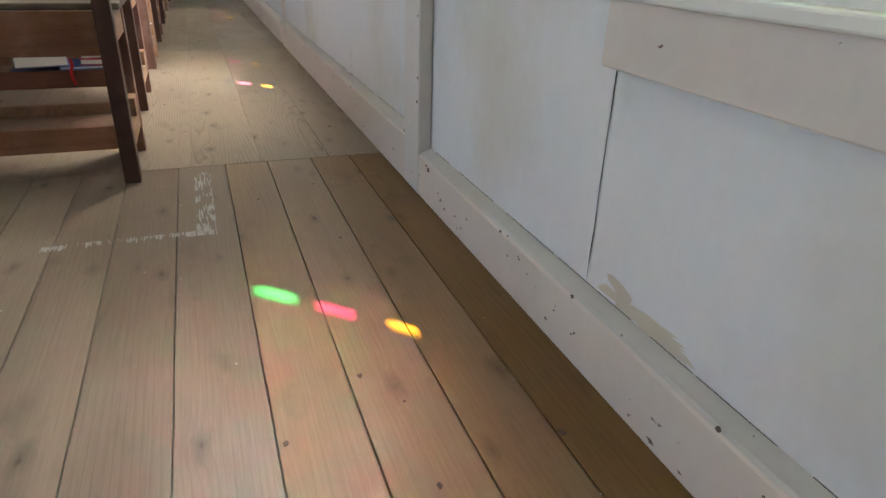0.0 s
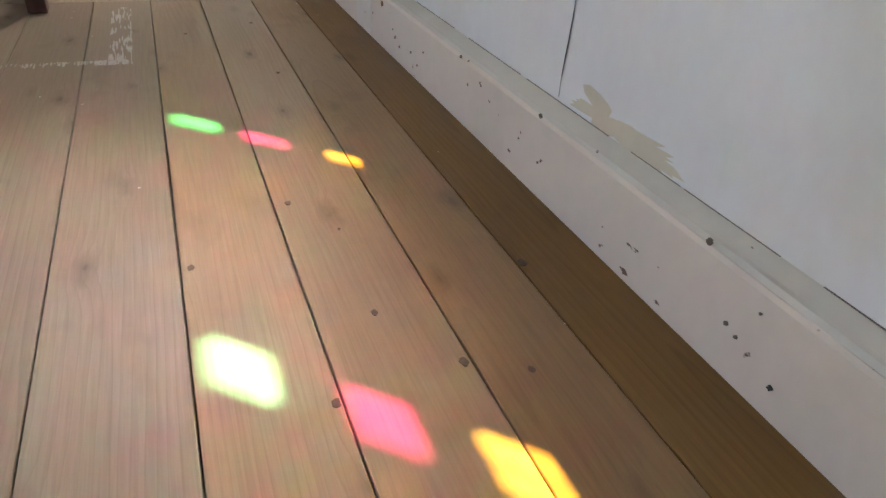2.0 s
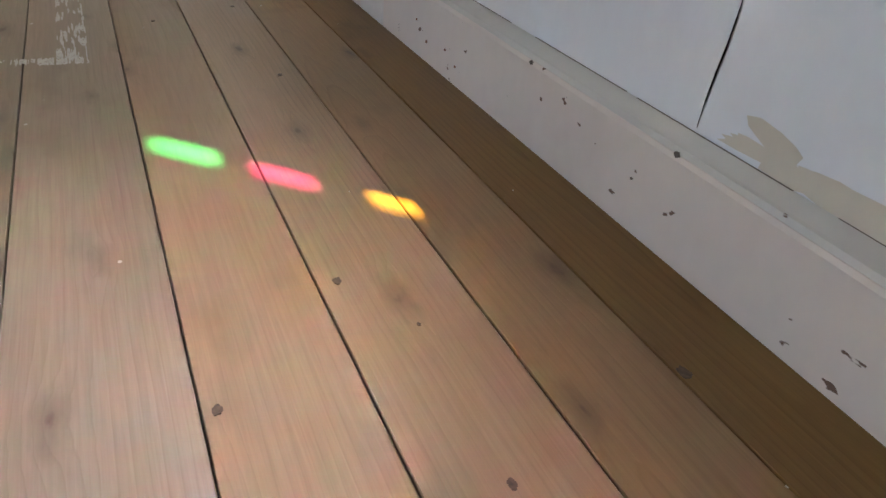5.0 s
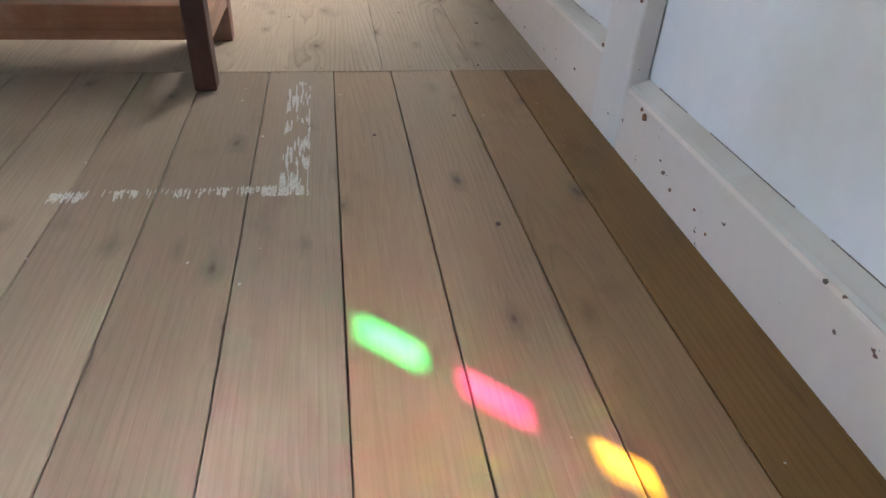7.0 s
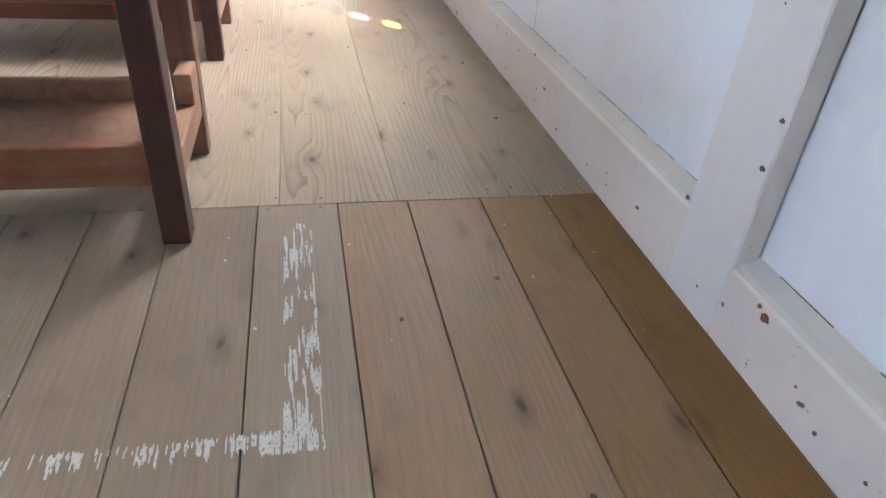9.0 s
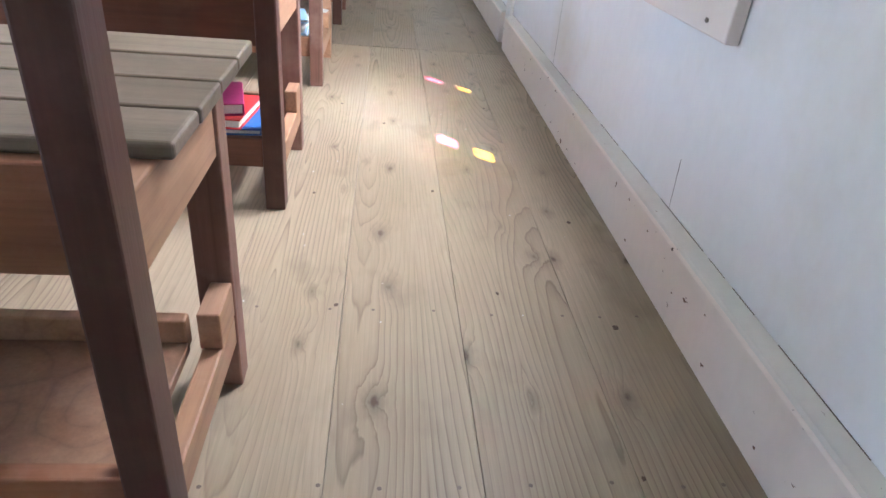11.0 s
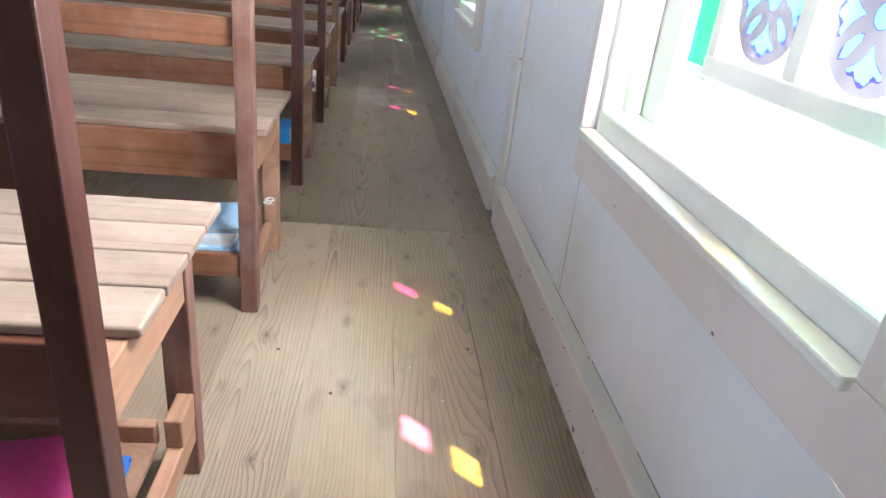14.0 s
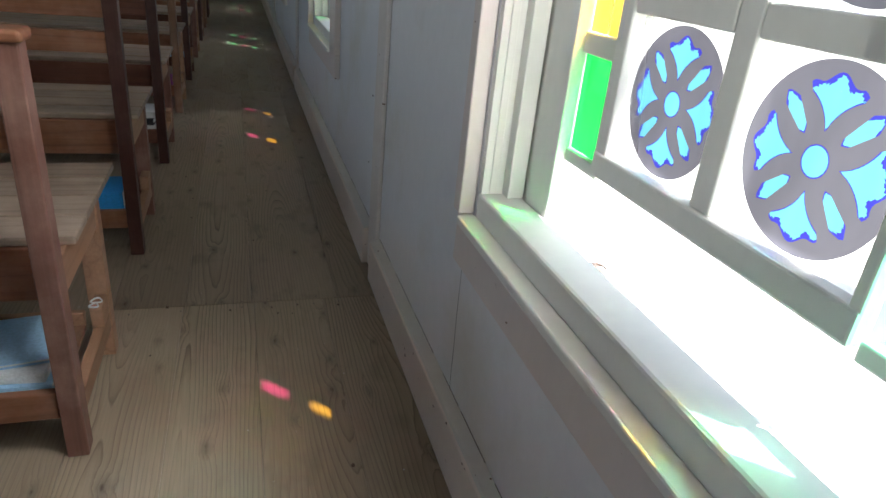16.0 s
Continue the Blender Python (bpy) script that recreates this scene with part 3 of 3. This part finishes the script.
chips = [(-0.002, 0.513, 0.032, 0.010, CRACK), (-0.0015, 1.573, 0.035, 0.009, RUST), (-0.0045, 1.791, 0.252, 0.014, RUST), (-0.0045, 1.789, 0.314, 0.012, NAIL),
         (-0.0015, 1.915, 0.143, 0.012, RUST), (-0.0015, 1.70, 0.095, 0.022, RUST), (-0.0015, 1.715, 0.103, 0.012, RUST), (-0.0055, 2.722, 0.505, 0.016, NAIL), (-0.0015, 0.63, 0.118, 0.013, NAIL),
         (-0.0015, 0.55, 0.09, 0.006, NAIL), (-0.0015, 0.58, 0.055, 0.009, NAIL), (-0.0015, 0.565, 0.05, 0.008, NAIL), (-0.0015, 1.25, 0.112, 0.01, NAIL), (-0.0015, 0.97, 0.115, 0.012, NAIL),
         (-0.0015, 1.02, 0.06, 0.006, NAIL), (-0.0015, 1.50, 0.045, 0.008, RUST), (-0.0015, 1.46, 0.03, 0.007, RUST), (-0.0015, 1.62, 0.06, 0.006, RUST), (-0.0015, 2.62, 0.128, 0.01, NAIL), (-0.0015, 3.36, 0.125, 0.009, NAIL),
         (-0.0015, 3.70, 0.13, 0.008, NAIL), (-0.0045, 4.66, 0.62, 0.009, NAIL), (-0.0045, 4.68, 0.40, 0.008, NAIL)]
for i, (x, y, z, size, mat) in enumerate(chips):
    blotch("trim_chip", y, z, size * 0.6, size * 0.5, mat, "small dark chip in the old paint", "paint chip", x=x, seed=i + 20, ragged=0.6, n=18)


# ---- pews ----
def pew(y0, long_mat, post_mat, label, k=1.0, x=-0.735, height=0.875, left=-3.7, seat=None):
    """A long open-backed church pew with plank seat and low book shelf; y0: near face of its back posts."""
    top = empty("church_pew", pose(x, y0, 0), label, "pew", "rows of pews")
    L = left - x
    seed = y0 * 3.7
    for a, b in ((-0.042, 0.0), (L, L + 0.042)):
        bm = block(a, b, 0.0, 0.046, 0.0, height - 0.022, 0.003)
        part("back_post", wobble(bm, 0.0012, 5, seed), post_mat, top)
        bm = block(a - 0.008, b - 0.002, 0.362 * k, 0.362 * k + 0.042, 0.0, 0.4435, 0.003)
        part("front_leg", wobble(bm, 0.0012, 5, seed), PEW_TAN_Y if post_mat is not PEW_DARK else PEW_RED, top)
        part("end_rail", block(a + 0.008, b - 0.006, 0.0465, 0.362 * k - 0.0005, 0.365, 0.444, 0.003), PEW_TAN_Y, top)
        part("shelf_bearer", block(a + 0.012, b - 0.004, 0.0465, 0.362 * k - 0.0005, 0.082, 0.130, 0.003), PEW_TAN_Y, top)
        part("shelf_stop", block(a + 0.010, b - 0.003, 0.362 * k - 0.076, 0.362 * k - 0.0005, 0.1305, 0.185, 0.003), PEW_TAN_Y, top)
    part("top_rail", wobble(block(L - 0.006, 0.008, -0.010, 0.058, height - 0.0215, height, 0.007, 3), 0.001, 4, seed), long_mat, top)
    part("back_rail", wobble(block(L + 0.0425, -0.0425, 0.012, 0.034, 0.775, 0.8375, 0.003), 0.001, 3, seed), long_mat, top)
    part("back_rail", wobble(block(L + 0.0425, -0.0425, 0.012, 0.034, 0.672, 0.735, 0.003), 0.001, 3, seed), long_mat, top)
    part("seat_apron", wobble(block(L + 0.0425, -0.0425, 0.100, 0.122, 0.330, 0.444, 0.003), 0.001, 3, seed), long_mat, top)
    part("front_apron", block(L + 0.05, -0.05, 0.362 * k + 0.010, 0.362 * k + 0.032, 0.345, 0.444, 0.003), long_mat, top)
    edges = [0.112 + e * (k * 0.565 - 0.112) / 4 for e in range(5)]
    for i in range(4):
        bm = block(L - 0.012, 0.010, edges[i] + 0.0022, edges[i + 1] - 0.0022, 0.4445, 0.462, 0.005 if i == 0 else 0.003, 3 if i == 0 else 2)
        part("seat_plank", wobble(bm, 0.0015, 3, seed + i), seat or SEAT_WOOD, top)
    part("shelf_rail", wobble(block(L + 0.0425, -0.0425, 0.008, 0.030, 0.098, 0.162, 0.003), 0.001, 3, seed), long_mat, top)
    part("shelf_board", block(L + 0.043, -0.0425, 0.0305, 0.362 * k - 0.078, 0.1305, 0.1435, 0.002), PEW_BROWN, top)
    part("shelf_lip", block(L + 0.045, -0.045, 0.362 * k - 0.0775, 0.362 * k - 0.058, 0.1305, 0.176, 0.003), PEW_TAN_Y, top)
    return top


DARK = "dark-stained wooden church pew with worn plank seat and book shelf"
REDD = "reddish-brown worn wooden church pew with plank seat and book shelf"
BRWN = "mid-brown wooden church pew with plank seat and book shelf"
PEWS = [(2.075, PEW_RED_X, PEW_DARK, DARK, 0.87, -0.717), (2.955, PEW_DARK_X, PEW_DARK, DARK, 0.96), (3.880, PEW_RED_X, PEW_RED, REDD, 1.06), (4.875, PEW_RED_X, PEW_DARK, DARK), (5.885, PEW_DARK_X, PEW_DARK, DARK),
        (6.88, PEW_RED_X, PEW_BROWN, BRWN), (7.87, PEW_DARK_X, PEW_DARK, DARK), (8.86, PEW_RED_X, PEW_RED, REDD), (9.85, PEW_DARK_X, PEW_DARK, DARK), (10.85, PEW_DARK_X, PEW_BROWN, BRWN), (11.85, PEW_DARK_X, PEW_DARK, DARK)]
for row in PEWS:
    pew(*row, seat=SEAT_GREY if row[0] < 2.5 else None)


# ---- books on the shelves ----
def cloth(name, colour):
    return plain(name, colour, 0.55, 0.12, 160.0)


PAPER = plain("book_paper", (0.74, 0.73, 0.69), 0.8, 0.08, 300.0)
COVERS = {"grey": cloth("cover_grey", (0.16, 0.16, 0.19)), "magenta": cloth("cover_magenta", (0.34, 0.03, 0.13)), "red": cloth("cover_red", (0.48, 0.03, 0.03)),
          "navy": cloth("cover_navy", (0.02, 0.04, 0.13)), "light blue": cloth("cover_light_blue", (0.36, 0.58, 0.78)), "blue": cloth("cover_blue", (0.02, 0.10, 0.33)), "sky blue": cloth("cover_sky_blue", (0.03, 0.25, 0.62)),
          "white": cloth("cover_white", (0.72, 0.74, 0.74)), "black": cloth("cover_black", (0.02, 0.02, 0.025)), "purple": cloth("cover_purple", (0.25, 0.06, 0.25))}


def book(x, y, z, w, d, h, turn, colour, spine="y+", label=None, pages=None):
    """A closed book lying flat: w across x, d along y, h thick; its spine lies at that side."""
    ob = empty("book", pose(x, y, z, 0, 0, turn), label or f"{colour} cloth-bound book lying on the pew shelf", "book", "books on the pew shelves")
    c = min(0.003, h * 0.2)
    cover = part("back_cover", block(-w / 2, w / 2, -d / 2, d / 2, 0, c, 0.0008, 1), COVERS[colour], ob)
    part("front_cover", block(-w / 2, w / 2, -d / 2, d / 2, h - c, h, 0.0008, 1), COVERS[colour], ob)
    t = 0.0004
    back = {"y+": (-w / 2, w / 2, d / 2 - c, d / 2 + 0.001), "x-": (-w / 2 - 0.001, -w / 2 + c, -d / 2, d / 2),
            "y-": (-w / 2, w / 2, -d / 2 - 0.001, -d / 2 + c), "x+": (w / 2 - c, w / 2 + 0.001, -d / 2, d / 2)}[spine]
    part("spine", block(*back, c + t, h - c - t, 0.0006, 1), COVERS[colour], cover)
    e = 0.004
    part("page_block", block(-w / 2 + e, w / 2 - e, -d / 2 + e, d / 2 - e, c + 0.0003, h - c - 0.0003, 0.001, 1), pages or PAPER, ob)
    return ob


S = 0.1437
book(-1.055, 3.075, S, 0.26, 0.19, 0.018, 3, "navy")
book(-0.905, 3.062, S + 0.0185, 0.235, 0.180, 0.014, 4, "blue", "y+", "blue paper-bound book with pale page edges under other books")
book(-0.905, 3.070, S, 0.025, 0.16, 0.018, 2, "blue")
book(-0.845, 3.070, S, 0.09, 0.18, 0.018, 2, "blue", "y-")
book(-1.090, 3.062, S + 0.033, 0.175, 0.215, 0.056, 13, "grey", "y+", "thick grey hardback book with white page edges lying on other books")
book(-0.875, 3.060, S + 0.033, 0.125, 0.170, 0.022, -6, "red", "y+")
book(-0.893, 3.062, S + 0.0555, 0.122, 0.158, 0.026, 12, "magenta", "x+")
bm = bmesh.new()
last = None
for i in range(10):
    zz = 0.205 - 0.0105 * i
    yy = 2.951 + 0.003 * math.sin(i * 0.7)
    xx = -0.972 + 0.004 * math.sin(i * 0.9)
    row = (bm.verts.new((xx - 0.006, yy, zz)), bm.verts.new((xx + 0.006, yy - 0.001, zz)))
    if last:
        bm.faces.new((last[0], last[1], row[1], row[0]))
    last = row
bmesh.ops.solidify(bm, geom=bm.faces[:], thickness=0.0008)
tagged(part("bookmark_ribbon", bm, COVERS["red"]), "dark red cloth bookmark ribbon hanging from a book", "ribbon")
book(-0.985, 4.035, S, 0.15, 0.21, 0.040, 6, "navy")
book(-0.868, 4.015, S, 0.148, 0.205, 0.024, 2, "light blue", "y-")
book(-0.868, 4.028, S + 0.0245, 0.140, 0.205, 0.022, -3, "white", "y-", "white paper-bound book lying on a blue book")
book(-0.868, 4.045, S + 0.047, 0.130, 0.190, 0.012, 10, "light blue", "y+", "pale blue booklet lying on a white book")
book(-1.010, 4.045, S + 0.0405, 0.140, 0.190, 0.018, 14, "magenta")
book(-1.660, 4.02, S, 0.18, 0.12, 0.20, 0, "white", "y-", "white box-like stack of papers on the pew shelf")
book(-0.845, 4.985, S, 0.11, 0.17, 0.075, 3, "sky blue", "y-", "thick bright blue book lying on the pew shelf")
book(-0.850, 6.00, S, 0.13, 0.18, 0.035, 4, "white", "y-")
book(-0.845, 6.00, S + 0.0355, 0.12, 0.17, 0.03, -4, "black", "y-")
book(-0.850, 6.005, S + 0.066, 0.12, 0.17, 0.03, 6, "white", "y-")
book(-0.850, 7.00, S, 0.12, 0.18, 0.05, 4, "purple", "y-")
book(-0.850, 7.99, S, 0.13, 0.18, 0.03, 4, "light blue", "y-")


def cord_loop(x, y, z, r, turn):
    """A small loop of thin white cord."""
    bm = bmesh.new()
    n, m = 20, 6
    rows = []
    for i in range(n):
        a = 2 * math.pi * i / n
        k = r * (1 + 0.15 * math.sin(3 * a + turn))
        rows.append([bm.verts.new((math.cos(a) * (k + 0.0022 * math.cos(b)), math.sin(a) * (k + 0.0022 * math.cos(b)), 0.0022 + 0.0022 * math.sin(b))) for b in (2 * math.pi * q / m for q in range(m))])
    for i in range(n):
        for q in range(m):
            bm.faces.new((rows[i][q], rows[(i + 1) % n][q], rows[(i + 1) % n][(q + 1) % m], rows[i][(q + 1) % m]))
    bmesh.ops.recalc_face_normals(bm, faces=bm.faces)
    ob = part("cord_loop", bm, COVERS["white"])
    ob.matrix_world = pose(x, y, z, 0, 0, turn)
    return tagged(ob, "small loop of white cord lying on the pew end", "cord", "cord loops on the pew end")


cord_loop(-0.756, 4.225, 0.1855, 0.012, 10)
cord_loop(-0.758, 4.200, 0.1855, 0.010, 70)


# ---- floor marks and boards ----
def knot(x, y, r, stretch=1.3, seed=0):
    """A knot in a board: an uneven dark heart."""
    rng_k = random.Random(seed)
    off = (rng_k.uniform(-0.3, 0.3) * r, rng_k.uniform(-0.4, 0.4) * r)
    for size, z, mat, name in ((0.6, 0.0003, KNOT, "knot"),):
        bm = bmesh.new()
        n = 20
        ring = []
        for i in range(n):
            a = 2 * math.pi * i / n
            d = r * size * (1 + 0.38 * noise.noise(Vector((1.6 * math.cos(a), 1.6 * math.sin(a), seed * 3.1 + size))) + 0.25 * noise.noise(Vector((4 * math.cos(a), 4 * math.sin(a), seed))))
            k = 0 if size > 1 else 1
            ring.append(bm.verts.new((x + k * off[0] + d * math.cos(a), y + k * off[1] + d * stretch * math.sin(a), z)))
        bm.faces.new(ring)
        low = bmesh.ops.extrude_face_region(bm, geom=bm.faces[:])
        bmesh.ops.translate(bm, verts=[v for v in low["geom"] if isinstance(v, bmesh.types.BMVert)], vec=(0, 0, -0.004))
        bmesh.ops.recalc_face_normals(bm, faces=bm.faces)
        part(name, bm, mat, under)


KNOTS = ((-0.265, 1.553, 8), (-0.475, 0.897, 9), (-0.346, 1.017, 9), (-0.237, 0.661, 10), (-0.369, 0.649, 9), (-0.179, 0.630, 8), (-0.187, 0.469, 9), (-0.300, 0.762, 8), (-0.294, 0.935, 4),
         (-0.263, 1.941, 8), (-0.399, 3.089, 8), (-0.631, 4.499, 10), (-0.10, 0.80, 12), (-0.42, 1.86, 7), (-0.56, 0.60, 5), (-0.66, 3.72, 9), (-0.45, 4.46, 8), (-0.25, 4.47, 6), (-0.16, 2.22, 6), (-0.30, 2.65, 7),
         (-0.60, 2.60, 9), (-0.68, 3.05, 8), (-0.33, 4.46, 6), (-0.10, 2.55, 11), (-0.09, 2.95, 10), (-0.52, 3.55, 9), (-0.19, 3.75, 9), (-0.6, 5.2, 9), (-0.3, 5.5, 8), (-0.65, 5.7, 10))
far_knots = random.Random(12)
KNOTS += tuple((far_knots.uniform(-0.75, -0.06), far_knots.uniform(4.2, 8.5), far_knots.uniform(4, 9)) for _ in range(34))
for i, (x, y, r) in enumerate(KNOTS):
    knot(x, y, r / 1300, 1.35, i)

rng = random.Random(4)
bm = bmesh.new()
for x0, x1, y0, y1, cut in ((-0.90, -0.580, 1.656, 1.690, -0.10), (-0.578, -0.533, 1.656, 2.12, 0.06)):
    for i in range(int((x1 - x0) / 0.0014)):
        for j in range(int((y1 - y0) / 0.007)):
            x, y = x0 + i * 0.0014, y0 + j * 0.007
            flake = noise.noise(Vector((x * 260, y * 22, 1.0))) + 0.7 * noise.noise(Vector((x * 22, y * 13, 5.0)))
            fade = 0.35 * max(0.0, (y - 1.85) / 0.27) + 0.2 * max(0.0, (-0.8 - x) / 0.1) + 0.35 * abs(2 * (j * 0.007) / (y1 - y0) - 1) ** 4 * (y1 < 1.7)
            if flake < cut + fade:
                continue
            w, l, z = 0.0015, rng.uniform(0.006, 0.012), 0.0004 + rng.uniform(0, 2e-4)
            o = rng.uniform(-0.003, 0.003)
            bm.faces.new([bm.verts.new((x + a, y + o + c * l, z)) for a, c in ((0, 0), (w, 0.1), (w, 1), (0, 0.9))])
tagged(part("scuffed_paint_mark", bm, SCUFF), "worn white painted corner line flaking off the floor boards", "floor mark", kind="stuff")

bm = bmesh.new()
for i in range(110):
    x, y = rng.uniform(-1.4, -0.04), rng.uniform(-0.2, 5.5)
    r = rng.uniform(0.001, 0.0032)
    ring = [bm.verts.new((x + r * rng.uniform(0.5, 1.2) * math.cos(k * 1.05), y + r * rng.uniform(0.5, 1.4) * math.sin(k * 1.05), 0.0011)) for k in range(6)]
    bm.faces.new(ring)
tagged(part("paint_specks", bm, SCUFF), "tiny white paint specks and crumbs on the floor", "specks", kind="stuff")

# nail heads over the joists
bm = bmesh.new()
for y in (2.17, 2.21, 2.585, 4.47, 4.51, 6.2, 7.56, 7.6):
    for x in (-0.05, -0.12, -0.20, -0.33, -0.415, -0.52, -0.60, -0.73):
        r = 0.0032
        c = Vector((x + rng.uniform(-0.012, 0.012), y + rng.uniform(-0.006, 0.006), 0.0010))
        bm.faces.new([bm.verts.new((c.x + r * math.cos(k * 0.785), c.y + r * math.sin(k * 0.785), c.z)) for k in range(8)])
tagged(part("floor_nails", bm, NAIL), "rows of dark nail heads in the floor boards", "nails", kind="stuff")


def board(x0, x1, y0, y1, lift):
    # the boards past the first joint lie close; those by the wall of the first stretch hold its amber glow and dimness
    # as colour
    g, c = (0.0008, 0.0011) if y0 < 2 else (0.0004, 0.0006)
    finish = FLOOR_FAR_SHADED if y0 > 4 else FLOOR_TRODDEN if y0 > 2 else FLOOR_AMBER_GLOW if x1 > 0 else FLOOR_FAINT_GLOW if x1 > -0.2 else FLOOR if x1 > -0.4 else FLOOR_NEAR
    pts = [(x0 + g, -0.022), (x0 + g, -c), (x0 + g + c, 0.0), (x1 - g - c, 0.0), (x1 - g, -c), (x1 - g, -0.022)]
    bm = bmesh.new()
    a = [bm.verts.new((x, y0 + 0.001, z + lift)) for x, z in pts]
    b = [bm.verts.new((x, y1 - 0.001, z + lift)) for x, z in pts]
    n = len(pts)
    for i in range(n):
        bm.faces.new((a[i], b[i], b[(i + 1) % n], a[(i + 1) % n]))
    bm.faces.new(a)
    bm.faces.new(b[::-1])
    bmesh.ops.recalc_face_normals(bm, faces=bm.faces)
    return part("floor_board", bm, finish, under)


def zone(edges, y0, y1, width):
    edges = list(edges)
    while edges[-1] > XL + width:
        edges.append(edges[-1] - width * rng.uniform(0.93, 1.07))
    edges.append(XL)
    for a, b in zip(edges, edges[1:]):
        board(b, a, y0, y1, rng.uniform(-0.0005, 0.0))


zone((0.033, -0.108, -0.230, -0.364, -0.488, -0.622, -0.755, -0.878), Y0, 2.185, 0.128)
zone((0.033, -0.169, -0.380, -0.586, -0.785), 2.185, 4.50, 0.2)
zone((0.033, -0.12, -0.387, -0.58, -0.785), 4.50, 7.58, 0.2)
zone((0.033, -0.15, -0.33, -0.52, -0.70), 7.58, 11.2, 0.18)
zone((0.033, -0.17, -0.36, -0.54, -0.72), 11.2, Y1, 0.18)
